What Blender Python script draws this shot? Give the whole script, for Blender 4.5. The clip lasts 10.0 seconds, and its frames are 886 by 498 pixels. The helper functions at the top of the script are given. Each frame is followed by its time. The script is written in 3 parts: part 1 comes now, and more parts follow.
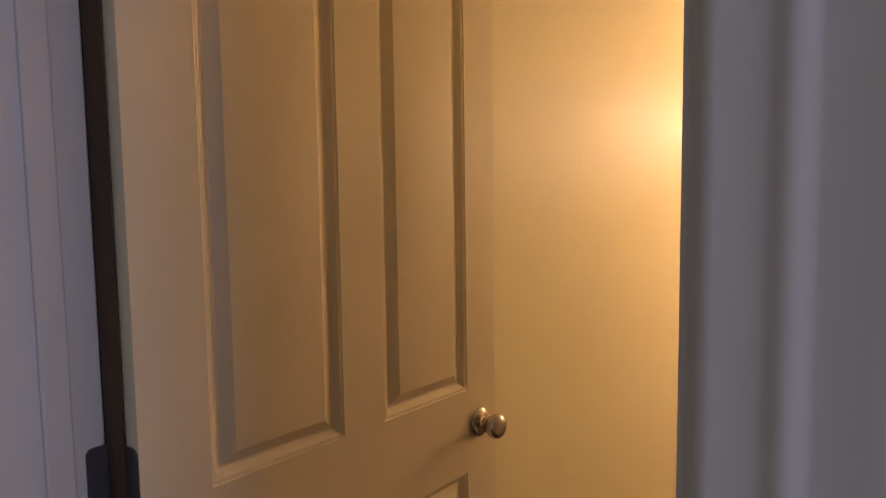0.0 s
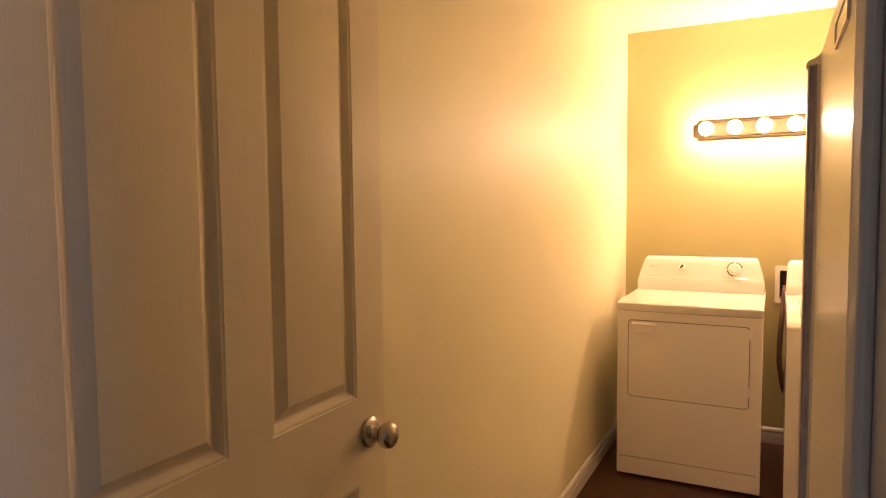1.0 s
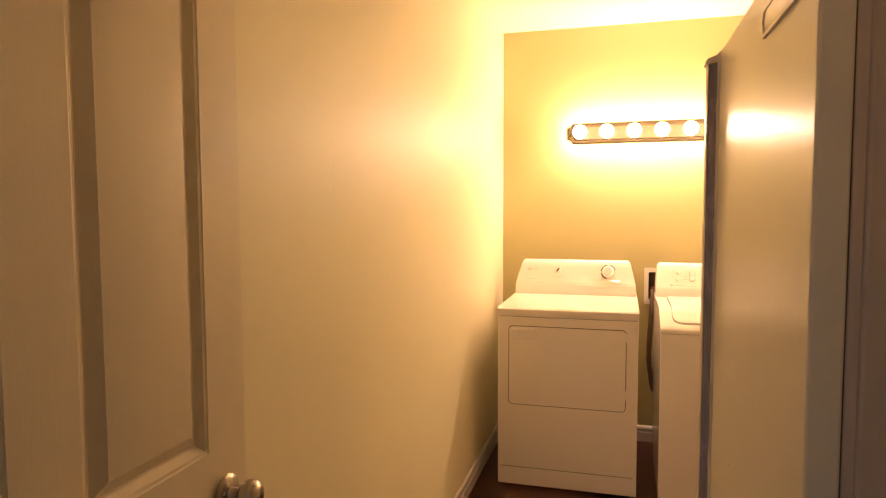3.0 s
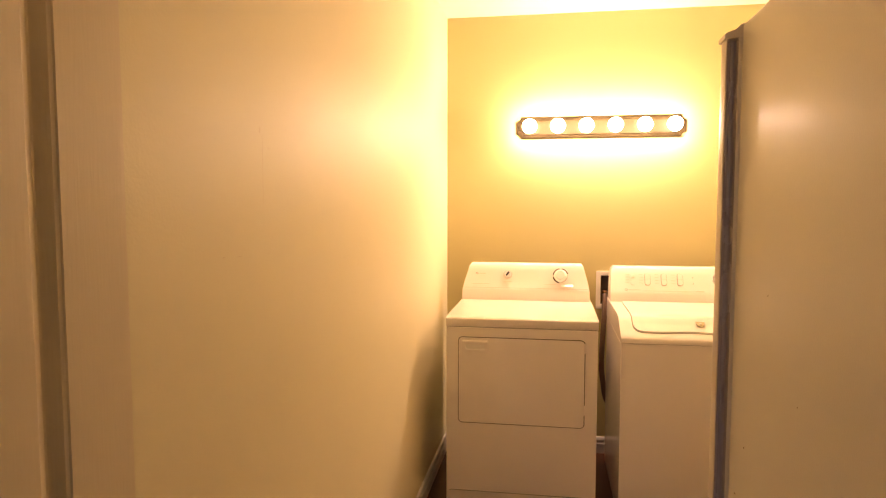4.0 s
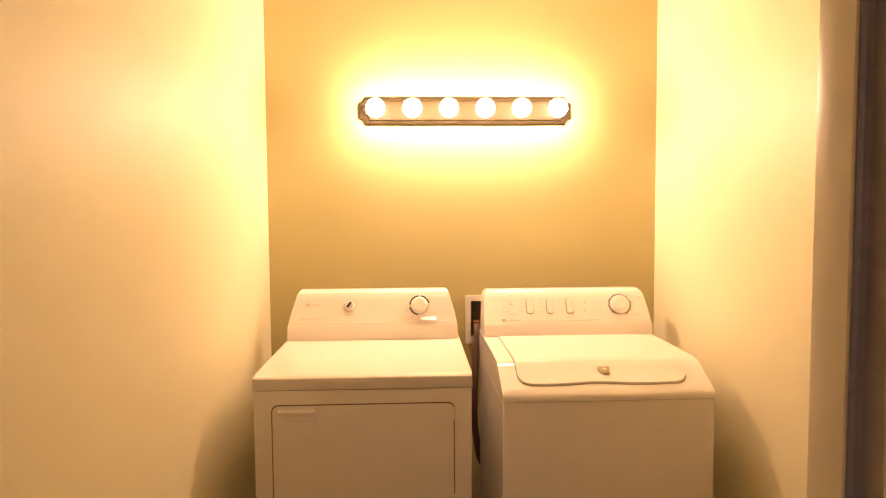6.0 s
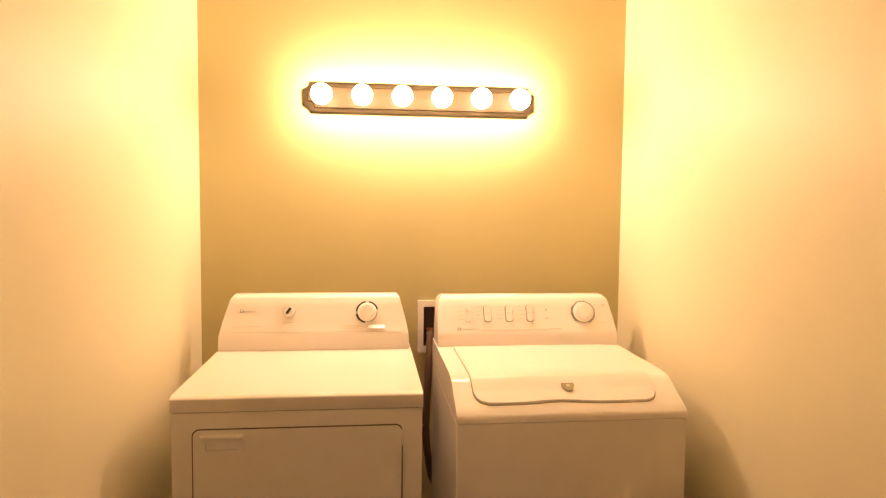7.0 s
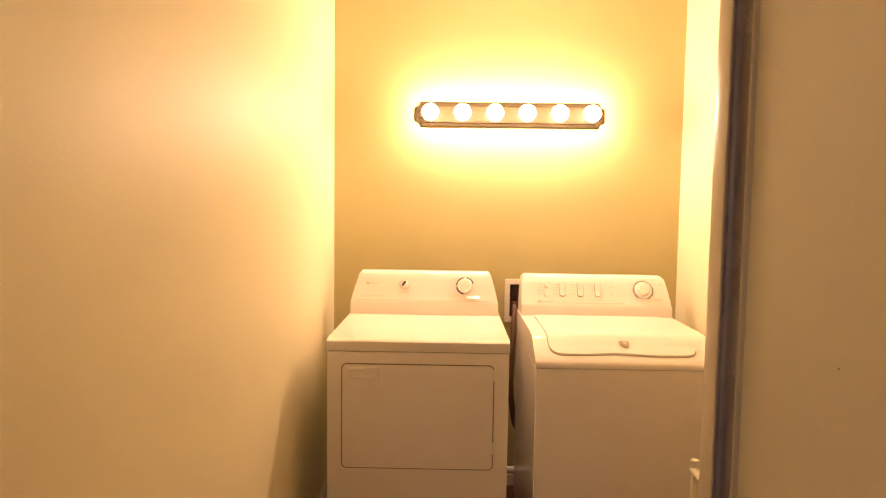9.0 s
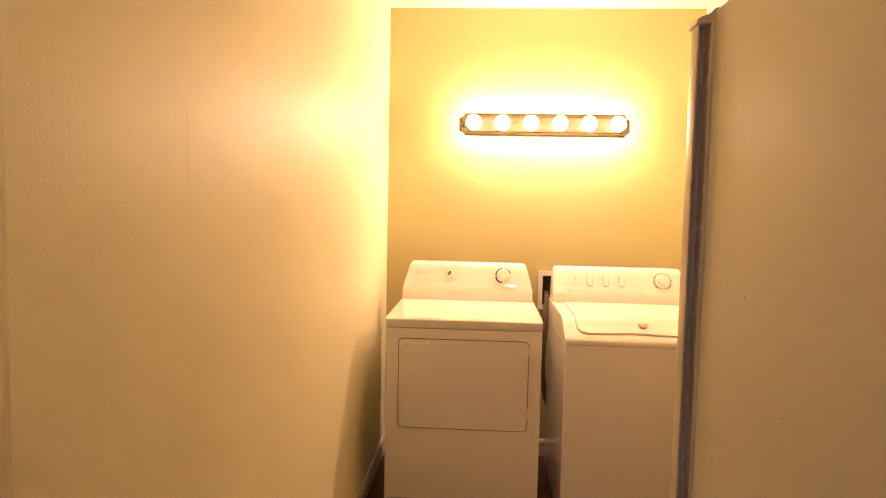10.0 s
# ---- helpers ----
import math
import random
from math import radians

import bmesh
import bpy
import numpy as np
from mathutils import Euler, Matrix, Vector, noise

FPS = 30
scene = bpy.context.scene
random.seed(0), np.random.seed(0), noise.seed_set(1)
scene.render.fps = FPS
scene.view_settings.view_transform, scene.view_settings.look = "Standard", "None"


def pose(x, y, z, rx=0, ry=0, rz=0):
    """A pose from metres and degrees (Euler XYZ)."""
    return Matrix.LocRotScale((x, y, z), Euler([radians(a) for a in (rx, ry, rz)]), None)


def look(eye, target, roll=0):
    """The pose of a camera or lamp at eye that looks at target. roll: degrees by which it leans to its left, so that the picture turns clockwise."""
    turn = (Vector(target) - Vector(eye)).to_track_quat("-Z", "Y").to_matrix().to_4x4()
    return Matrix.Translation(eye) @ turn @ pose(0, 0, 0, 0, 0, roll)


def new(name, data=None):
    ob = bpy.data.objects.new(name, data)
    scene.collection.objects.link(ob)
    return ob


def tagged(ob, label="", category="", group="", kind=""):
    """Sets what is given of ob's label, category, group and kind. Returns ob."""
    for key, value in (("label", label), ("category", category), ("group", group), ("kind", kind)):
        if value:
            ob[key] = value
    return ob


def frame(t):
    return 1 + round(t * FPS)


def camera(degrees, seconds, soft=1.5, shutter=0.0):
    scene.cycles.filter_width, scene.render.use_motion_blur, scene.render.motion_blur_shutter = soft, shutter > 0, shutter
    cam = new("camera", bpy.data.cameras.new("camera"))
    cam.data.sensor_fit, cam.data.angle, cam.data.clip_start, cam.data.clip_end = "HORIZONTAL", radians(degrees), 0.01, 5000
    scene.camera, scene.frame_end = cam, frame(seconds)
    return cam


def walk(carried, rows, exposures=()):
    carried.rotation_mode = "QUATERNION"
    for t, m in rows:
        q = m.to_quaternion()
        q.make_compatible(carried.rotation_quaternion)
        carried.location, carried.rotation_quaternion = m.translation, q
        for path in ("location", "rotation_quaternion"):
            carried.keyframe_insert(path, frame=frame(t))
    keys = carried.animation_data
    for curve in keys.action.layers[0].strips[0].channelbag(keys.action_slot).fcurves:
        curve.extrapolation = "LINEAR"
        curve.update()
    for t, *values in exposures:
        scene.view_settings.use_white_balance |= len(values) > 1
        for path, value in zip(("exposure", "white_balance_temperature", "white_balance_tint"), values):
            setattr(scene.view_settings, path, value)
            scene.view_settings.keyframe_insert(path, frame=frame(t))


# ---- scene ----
cam = camera(68.9, 10.0, soft=1.2)
PATH = [
    (0, (0.957, -4.261, 1.463), (-0.335, -2.743, 1.298), -0.8),
    (0.1, (0.934, -4.261, 1.447), (-0.292, -2.688, 1.306), -1.3),
    (0.3, (0.911, -4.258, 1.436), (-0.252, -2.636, 1.304), -0.5),
    (0.5, (0.891, -4.261, 1.437), (-0.191, -2.584, 1.304), -0.6),
    (0.7, (0.874, -4.262, 1.438), (-0.13, -2.537, 1.301), -0.7),
    (1, (0.852, -4.253, 1.43), (-0.06, -2.478, 1.299), -0.6),
    (1.5, (0.824, -4.231, 1.425), (0.045, -2.394, 1.294), -0.6),
    (2, (0.795, -4.207, 1.426), (0.118, -2.329, 1.298), -0.7),
    (2.5, (0.781, -4.155, 1.43), (0.182, -2.252, 1.299), -0.5),
    (3.8, (0.616, -3.829, 1.447), (0.232, -1.871, 1.309), -0.0),
    (4, (0.59, -3.766, 1.45), (0.268, -1.798, 1.307), -0.0),
    (4.5, (0.578, -3.583, 1.457), (0.392, -1.596, 1.314), 0.0),
    (5, (0.612, -3.339, 1.451), (0.522, -1.345, 1.313), -0.0),
    (5.5, (0.619, -3.084, 1.451), (0.591, -1.09, 1.312), 0.0),
    (6, (0.634, -2.861, 1.442), (0.725, -0.866, 1.322), -0.4),
    (6.2, (0.64, -2.785, 1.462), (0.791, -0.795, 1.337), -0.0),
    (7.3, (0.668, -2.63, 1.444), (0.895, -0.647, 1.312), 0.6),
    (7.5, (0.646, -2.678, 1.447), (0.859, -0.693, 1.312), 0.7),
    (8, (0.632, -2.841, 1.451), (0.752, -0.85, 1.316), 0.8),
    (8.5, (0.602, -3.024, 1.448), (0.672, -1.03, 1.311), 0.9),
    (9, (0.593, -3.234, 1.444), (0.565, -1.24, 1.299), 0.8),
    (9.5, (0.554, -3.486, 1.453), (0.467, -1.493, 1.304), 1.1),
    (10, (0.545, -3.653, 1.431), (0.422, -1.661, 1.29), 1.2),
]
EXPOSURES = [(0.0, 0.56), (1.0, 0.48), (2.5, 0.48), (4.5, 0.44), (5.5, 0.26), (6.2, 0.11), (7.4, 0.04), (8.3, 0.14), (9.2, 0.34), (10.0, 0.45)]
walk(cam, [(t, look(eye, target, roll)) for t, eye, target, roll in PATH], EXPOSURES)

# ---- light ----
BULB_POWER = 105.0
world = bpy.data.worlds.new("sky")
scene.world = world
world.use_nodes = True
sky = world.node_tree.nodes.new("ShaderNodeTexSky")
sky.sky_type = "NISHITA"
sky.sun_disc = False
sky.sun_elevation, sky.sun_rotation = radians(35), radians(200)
world.node_tree.links.new(sky.outputs[0], world.node_tree.nodes["Background"].inputs[0])
world.node_tree.nodes["Background"].inputs[1].default_value = 0.05

def daylight_fill(name, width, energy, eye, target):
    """Daylight lamp in an assumed, unseen window opening of the hall behind the camera's start."""
    lamp = bpy.data.lights.new(name, "AREA")
    lamp.shape, lamp.size, lamp.size_y = "RECTANGLE", width, 1.2
    lamp.energy, lamp.color = energy, (0.58, 0.64, 1.0)
    new(name, lamp).matrix_world = look(eye, target)


# placed and tuned to balance the daylight on jambs and casings
daylight_fill("south_daylight_fill", 1.7, 2.4, (-0.3, -8.24, 1.5), (-0.3, -4.0, 1.5))
daylight_fill("east_daylight_fill", 0.85, 12.0, (2.94, -4.68, 1.5), (0.0, -4.68, 1.5))


# ---- materials ----
def material(name, color, rough=0.5, metal=0.0, bump=0.0, scale=200.0, stretch=(1, 1, 1), stain=0.06, stain_scale=3.0,
             spec=0.5, rough_var=0.05, distance=0.001, detail=2.0, coat=0.0):
    """Principled surface: base colour with soft stains, roughness variation and fine relief, all in metres."""
    m = bpy.data.materials.new(name)
    m.use_nodes = True
    n, ln = m.node_tree.nodes, m.node_tree.links
    b = n["Principled BSDF"]
    b.inputs["Metallic"].default_value = metal
    b.inputs["Specular IOR Level"].default_value = spec
    b.inputs["Coat Weight"].default_value = coat
    tc = n.new("ShaderNodeTexCoord")
    big = n.new("ShaderNodeTexNoise")
    big.inputs["Scale"].default_value, big.inputs["Detail"].default_value = stain_scale, 6.0
    ln.new(tc.outputs["Object"], big.inputs["Vector"])
    mix = n.new("ShaderNodeMix")
    mix.data_type = "RGBA"
    mix.inputs["A"].default_value = (*[c * (1 - stain) for c in color], 1)
    mix.inputs["B"].default_value = (*[min(1, c * (1 + stain)) for c in color], 1)
    ln.new(big.outputs["Fac"], mix.inputs["Factor"])
    ln.new(mix.outputs["Result"], b.inputs["Base Color"])
    mp = n.new("ShaderNodeMapping")
    mp.inputs["Scale"].default_value = stretch
    ln.new(tc.outputs["Object"], mp.inputs["Vector"])
    fine = n.new("ShaderNodeTexNoise")
    fine.inputs["Scale"].default_value, fine.inputs["Detail"].default_value = scale, detail
    ln.new(mp.outputs["Vector"], fine.inputs["Vector"])
    rr = n.new("ShaderNodeMapRange")
    rr.inputs["To Min"].default_value, rr.inputs["To Max"].default_value = max(0.02, rough - rough_var), rough + rough_var
    ln.new(big.outputs["Fac"], rr.inputs["Value"])
    ln.new(rr.outputs["Result"], b.inputs["Roughness"])
    if bump:
        bp = n.new("ShaderNodeBump")
        bp.inputs["Strength"].default_value, bp.inputs["Distance"].default_value = bump, distance
        ln.new(fine.outputs["Fac"], bp.inputs["Height"])
        ln.new(bp.outputs["Normal"], b.inputs["Normal"])
    return m


WALL_TAN = material("tan_wall_paint", (0.565, 0.496, 0.243), 0.5, bump=0.25, scale=160, stain=0.03, stain_scale=2.2, distance=0.0012)
WALL = material("cream_wall_paint", (0.885, 0.814, 0.570), 0.50, spec=0.6, bump=0.35, scale=160, stain=0.03, stain_scale=2.2, distance=0.0012)
CEIL = material("white_ceiling_paint", (0.880, 0.828, 0.664), 0.8, bump=0.5, scale=90, stain=0.02, distance=0.002)
TRIM = material("white_trim_paint", (0.720, 0.675, 0.650), 0.55, spec=0.35, bump=0.12, scale=60, stain=0.05, stain_scale=7)
DOOR = material("white_door_paint", (0.860, 0.760, 0.575), 0.42, bump=0.26, scale=26, stretch=(10, 10, 0.7), stain=0.035, stain_scale=5,
                distance=0.0009, detail=5)
FLOOR = material("dark_wood_floor", (0.070, 0.023, 0.012), 0.32, bump=0.15, scale=40, stretch=(8, 0.6, 1), stain=0.35, stain_scale=9)
ENAMEL = material("white_enamel", (0.930, 0.872, 0.805), 0.09, bump=0.03, scale=350, stain=0.02, stain_scale=4, distance=0.0004)
ENAMEL_SATIN = material("white_satin_plastic", (0.920, 0.860, 0.800), 0.2, bump=0.03, scale=500, stain=0.02, stain_scale=9, distance=0.0004)
PEBBLE = material("pebbled_white_enamel", (0.930, 0.890, 0.800), 0.35, rough_var=0.02, stain=0.03, stain_scale=3, spec=0.05)
# freezer white toned down to mauve-grey for the cabinet's dim side
CABINET_SHADE = material("shade_toned_white_steel", (0.700, 0.610, 0.590), 0.5, bump=0.3, scale=300, stain=0.05, stain_scale=4, spec=0.3)
GREY_PLASTIC = material("grey_plastic", (0.850, 0.775, 0.690), 0.35, bump=0.05, scale=300, stain=0.08, stain_scale=12)
GRIP = material("grey_brown_grip", (0.720, 0.635, 0.630), 0.26, spec=0.8, bump=0.05, scale=300, stain=0.15, stain_scale=8)
DARK_PLASTIC = material("dark_plastic", (0.050, 0.044, 0.036), 0.5, bump=0.05, scale=200, stain=0.2, stain_scale=20)
SEAM = material("dark_seam", (0.150, 0.115, 0.085), 0.7, stain=0.2, stain_scale=20)
LOGO = material("dark_grey_print", (0.330, 0.306, 0.248), 0.5, stain=0.05)
PRINT = material("grey_print", (0.720, 0.665, 0.560), 0.5, stain=0.05)
NICKEL = material("brushed_nickel", (0.55, 0.50, 0.46), 0.26, metal=1.0, bump=0.08, scale=120, stretch=(1, 1, 6), stain=0.08, stain_scale=30)
HINGE = material("dark_bronze_hinge", (0.14, 0.14, 0.15), 0.42, metal=0.7, bump=0.1, scale=150, stain=0.2, stain_scale=40)
# olive that stands for shade in the washer's gaps
LID_GAP = material("olive_gap_shade", (0.300, 0.255, 0.170), 0.7, stain=0.15, stain_scale=20)
BRONZE = material("dark_bronze_plate", (0.042, 0.030, 0.013), 0.5, metal=0.0, spec=0.15, bump=0.05, scale=200, stain=0.06, stain_scale=12)
GOLD = material("gold_emblem", (0.420, 0.365, 0.213), 0.4, metal=0.4, stain=0.1, stain_scale=60)
RUBBER = material("dark_rubber_hose", (0.110, 0.057, 0.032), 0.5, bump=0.1, scale=90, stain=0.2, stain_scale=30)
BRASS = material("aged_brass_valve", (0.400, 0.197, 0.089), 0.4, metal=0.6, stain=0.2, stain_scale=60)
WHITE_TUBE = material("white_coated_tube", (0.850, 0.828, 0.708), 0.25, bump=0.04, scale=120, stain=0.03, stain_scale=30)
# brown that puts the recess's shade into its colour
SHADOW_BOX = material("recess_shade_brown", (0.150, 0.097, 0.064), 0.6, stain=0.15, stain_scale=20)
# dark brown that stands for the shade between jamb and door
HINGE_SHADE = material("hinge_gap_shade", (0.085, 0.048, 0.028), 0.8, bump=0.2, scale=60, stretch=(6, 6, 0.5), stain=0.3, stain_scale=15)
RECESS = material("beige_recess_plastic", (0.880, 0.850, 0.790), 0.5, stain=0.08, stain_scale=30)
FILLER = material("scratched_paint", (0.800, 0.690, 0.470), 0.6, stain=0.1, stain_scale=40)
# bright gloss for the added flap that stands for a reflection
GLINT = material("glossy_white_glint", (0.93, 0.92, 0.88), 0.2, spec=0.8, stain=0.01)
# enamel darkened to grey for the shadow along the emboss
TOE_SHADE = material("emboss_shade_grey", (0.400, 0.365, 0.301), 0.5, stain=0.1)
DIRT = material("brown_scuff", (0.250, 0.158, 0.071), 0.7, stain=0.2, stain_scale=60)

# a thin gloss coat carries the pebble relief of the freezer's enamel
pn, pl = PEBBLE.node_tree.nodes, PEBBLE.node_tree.links
pc, pt, pb = pn.new("ShaderNodeTexCoord"), pn.new("ShaderNodeTexNoise"), pn.new("ShaderNodeBump")
pt.inputs["Scale"].default_value, pt.inputs["Detail"].default_value = 320.0, 1.0
pb.inputs["Strength"].default_value, pb.inputs["Distance"].default_value = 0.5, 0.0009
pl.new(pc.outputs["Object"], pt.inputs["Vector"])
pl.new(pt.outputs["Fac"], pb.inputs["Height"])
pl.new(pb.outputs["Normal"], pn["Principled BSDF"].inputs["Coat Normal"])
pn["Principled BSDF"].inputs["Coat Weight"].default_value = 0.3
pn["Principled BSDF"].inputs["Coat Roughness"].default_value = 0.10

GLOW = bpy.data.materials.new("glowing_bulb_glass")
GLOW.use_nodes = True
gb = GLOW.node_tree.nodes["Principled BSDF"]
gb.inputs["Base Color"].default_value = (0.9, 0.88, 0.82, 1)
gb.inputs["Roughness"].default_value = 0.3
gb.inputs["Emission Color"].default_value = (1.0, 0.645, 0.442, 1)
gb.inputs["Emission Strength"].default_value = BULB_POWER


# ---- mesh helpers ----
def finish(bm, name, mat, smooth=35.0):
    bmesh.ops.recalc_face_normals(bm, faces=bm.faces)
    for f in bm.faces:
        f.smooth = True
    for e in bm.edges:
        big = max([f.calc_area() for f in e.link_faces] or [0])
        small = min([f.calc_area() for f in e.link_faces] or [0])
        e.smooth = len(e.link_faces) == 2 and e.calc_face_angle(0) < radians(smooth) and (big < 0.01 or big < 12 * small or e.calc_face_angle(0) < radians(9))
    me = bpy.data.meshes.new(name)
    bm.to_mesh(me)
    bm.free()
    me.materials.append(mat)
    return me


def thing(name, base, label, category, group="", kind=""):
    ob = new(name)
    ob.location = base
    ob.empty_display_size = 0.1
    return tagged(ob, label, category, group, kind)


def part(name, bm, mat, parent, label="", smooth=35.0):
    """A mesh in world coordinates under a thing or under a part of it."""
    ob = new(name, finish(bm, name, mat, smooth))
    ob.parent = parent
    if parent.type == "EMPTY":
        ob.matrix_parent_inverse = Matrix.Translation(-Vector(parent.location))
    if label:
        tagged(ob, label)
    return ob


def setting(name, bm, mat, label, category, smooth=35.0):
    return tagged(new(name, finish(bm, name, mat, smooth)), label, category, kind="structure")


def box(x0, x1, y0, y1, z0, z1, bevel=0.0, seg=2, bm=None):
    bm = bm or bmesh.new()
    v = [bm.verts.new((x, y, z)) for z in (z0, z1) for y in (y0, y1) for x in (x0, x1)]
    fs = [bm.faces.new([v[i] for i in q]) for q in ((0, 2, 3, 1), (4, 5, 7, 6), (0, 1, 5, 4), (2, 6, 7, 3), (0, 4, 6, 2), (1, 3, 7, 5))]
    if bevel:
        es = {e for f in fs for e in f.edges}
        bmesh.ops.bevel(bm, geom=list(es), offset=bevel, segments=seg, profile=0.5, affect="EDGES")
    return bm


def prism(points, axis, a, b, bevel=0.0, seg=2, bm=None):
    """A closed outline of (u, v) pushed along an axis from a to b: x: (y, z), y: (x, z), z: (x, y)."""
    bm = bm or bmesh.new()
    put = {"x": lambda u, v, w: (w, u, v), "y": lambda u, v, w: (u, w, v), "z": lambda u, v, w: (u, v, w)}[axis]
    rings = [[bm.verts.new(put(u, v, w)) for u, v in points] for w in (a, b)]
    n = len(points)
    fs = [bm.faces.new(rings[0]), bm.faces.new(list(reversed(rings[1])))]
    for i in range(n):
        j = (i + 1) % n
        fs.append(bm.faces.new((rings[0][i], rings[1][i], rings[1][j], rings[0][j])))
    if bevel:
        es = [e for e in {e for f in fs for e in f.edges} if e.calc_face_angle(0) > radians(25)]
        bmesh.ops.bevel(bm, geom=es, offset=bevel, segments=seg, profile=0.5, affect="EDGES")
    return bm


def rounded(x0, x1, z0, z1, r, n=5):
    pts = []
    for cx, cz, a in ((x1 - r, z1 - r, 0), (x0 + r, z1 - r, 90), (x0 + r, z0 + r, 180), (x1 - r, z0 + r, 270)):
        for i in range(n + 1):
            t = radians(a + 90 * i / n)
            pts.append((cx + r * math.cos(t), cz + r * math.sin(t)))
    return pts


def ring(outer, inner, y0, y1, axis="y", bm=None):
    """A frame between two outlines with equally many points."""
    bm = bm or bmesh.new()
    put = {"x": lambda u, v, w: (w, u, v), "y": lambda u, v, w: (u, w, v)}[axis]
    vs = [[bm.verts.new(put(u, v, w)) for u, v in o] for o in (outer, inner) for w in (y0, y1)]
    n = len(outer)
    for i in range(n):
        j = (i + 1) % n
        for a, b in ((0, 1), (1, 3), (3, 2), (2, 0)):
            bm.faces.new((vs[a][i], vs[b][i], vs[b][j], vs[a][j]))
    return bm


def lathe(profile, m, n=28):
    """(radius, height) pairs spun about z and placed by m."""
    bm = bmesh.new()
    rows = []
    for r, h in profile:
        if r < 1e-5:
            rows.append([bm.verts.new(m @ Vector((0, 0, h)))])
        else:
            rows.append([bm.verts.new(m @ Vector((r * math.cos(2 * math.pi * i / n), r * math.sin(2 * math.pi * i / n), h))) for i in range(n)])
    for a, b in zip(rows, rows[1:]):
        for i in range(n):
            j = (i + 1) % n
            q = [a[i % len(a)], a[j % len(a)], b[j % len(b)], b[i % len(b)]]
            q = list(dict.fromkeys(q))
            if len(q) > 2:
                bm.faces.new(q)
    return bm


def tube(points, r, n=10):
    """A round tube along points, with flat ends."""
    bm = bmesh.new()
    pts = [Vector(p) for p in points]
    rows = []
    for i, p in enumerate(pts):
        d = (pts[min(i + 1, len(pts) - 1)] - pts[max(i - 1, 0)]).normalized()
        q = d.to_track_quat("Z", "X")
        rows.append([bm.verts.new(p + q @ Vector((r * math.cos(2 * math.pi * k / n), r * math.sin(2 * math.pi * k / n), 0))) for k in range(n)])
    for a, b in zip(rows, rows[1:]):
        for k in range(n):
            bm.faces.new((a[k], a[(k + 1) % n], b[(k + 1) % n], b[k]))
    bm.faces.new(rows[0])
    bm.faces.new(list(reversed(rows[-1])))
    return bm


def bend(points, n=8):
    """Catmull-Rom through points."""
    p = [Vector(q) for q in points]
    p = [2 * p[0] - p[1]] + p + [2 * p[-1] - p[-2]]
    out = []
    for i in range(1, len(p) - 2):
        for k in range(n):
            t = k / n
            out.append(0.5 * (2 * p[i] + (p[i + 1] - p[i - 1]) * t + (2 * p[i - 1] - 5 * p[i] + 4 * p[i + 1] - p[i + 2]) * t * t
                              + (3 * p[i] - p[i - 1] - 3 * p[i + 1] + p[i + 2]) * t ** 3))
    return out + [p[-2]]


def loft(rows, bevel=0.0):
    """Rows of (z, left x, right x, front y, back y), bottom to top, as a closed body."""
    bm = bmesh.new()
    vs = [[bm.verts.new(c) for c in ((a, f, z), (b, f, z), (b, k, z), (a, k, z))] for z, a, b, f, k in rows]
    for p, q in zip(vs, vs[1:]):
        for i in range(4):
            j = (i + 1) % 4
            bm.faces.new((p[i], p[j], q[j], q[i]))
    bm.faces.new(list(reversed(vs[0])))
    bm.faces.new(vs[-1])
    if bevel:
        es = [e for e in bm.edges if e.calc_face_angle(0) > radians(30)]
        bmesh.ops.bevel(bm, geom=es, offset=bevel, segments=3, profile=0.5, affect="EDGES")
    return bm


# ---- the place ----
W, H, Y_IN, Y_OUT = 1.72, 2.51, -3.905, -4.065
JL, JR, HEAD = 0.03, 0.885, 2.05
HALL_X0, HALL_X1, HALL_Y = -3.2, 2.9, -8.2

bm = box(-0.12, 0.884, 0.0, 0.12, 0, H)
box(1.037, W + 0.12, 0.0, 0.12, 0, H, bm=bm)
box(0.884, 1.037, 0.0, 0.12, 0, 0.872, bm=bm)
box(0.884, 1.037, 0.0, 0.12, 1.039, H, bm=bm)
box(0.884, 1.037, 0.09, 0.12, 0.872, 1.039, bm=bm)
setting("wall_north", bm, WALL_TAN, "tan painted wall behind the washer and dryer", "wall")
setting("wall_west", box(-0.12, 0.0, Y_IN, 0.0, 0, H), WALL, "smooth cream painted side wall of the laundry room", "wall")
setting("wall_east", box(W, W + 0.12, Y_IN, 0.0, 0, H), WALL, "smooth cream painted side wall beside the washer", "wall")
bm = box(HALL_X0, JL - 0.02, Y_OUT, Y_IN, 0, H)
box(JR + 0.02, HALL_X1, Y_OUT, Y_IN, 0, H, bm=bm)
box(JL - 0.02, JR + 0.02, Y_OUT, Y_IN, HEAD + 0.02, H, bm=bm)
setting("wall_south", bm, WALL, "cream painted wall with the doorway to the hall", "wall")
# unseen hall walls; size and openings chosen to shape the daylight
bm = box(HALL_X0, -1.2, HALL_Y - 0.12, HALL_Y, 0, H)
box(0.6, HALL_X1, HALL_Y - 0.12, HALL_Y, 0, H, bm=bm)
box(-1.2, 0.6, HALL_Y - 0.12, HALL_Y, 0, 0.9, bm=bm)
box(-1.2, 0.6, HALL_Y - 0.12, HALL_Y, 2.1, H, bm=bm)
setting("wall_hall_south", bm, WALL, "cream painted unseen hall wall with an assumed window opening", "wall")
setting("wall_hall_west", box(HALL_X0 - 0.12, HALL_X0, HALL_Y, Y_OUT, 0, H), WALL, "cream painted hall end wall", "wall")
bm = box(HALL_X1, HALL_X1 + 0.12, HALL_Y, -5.13, 0, H)
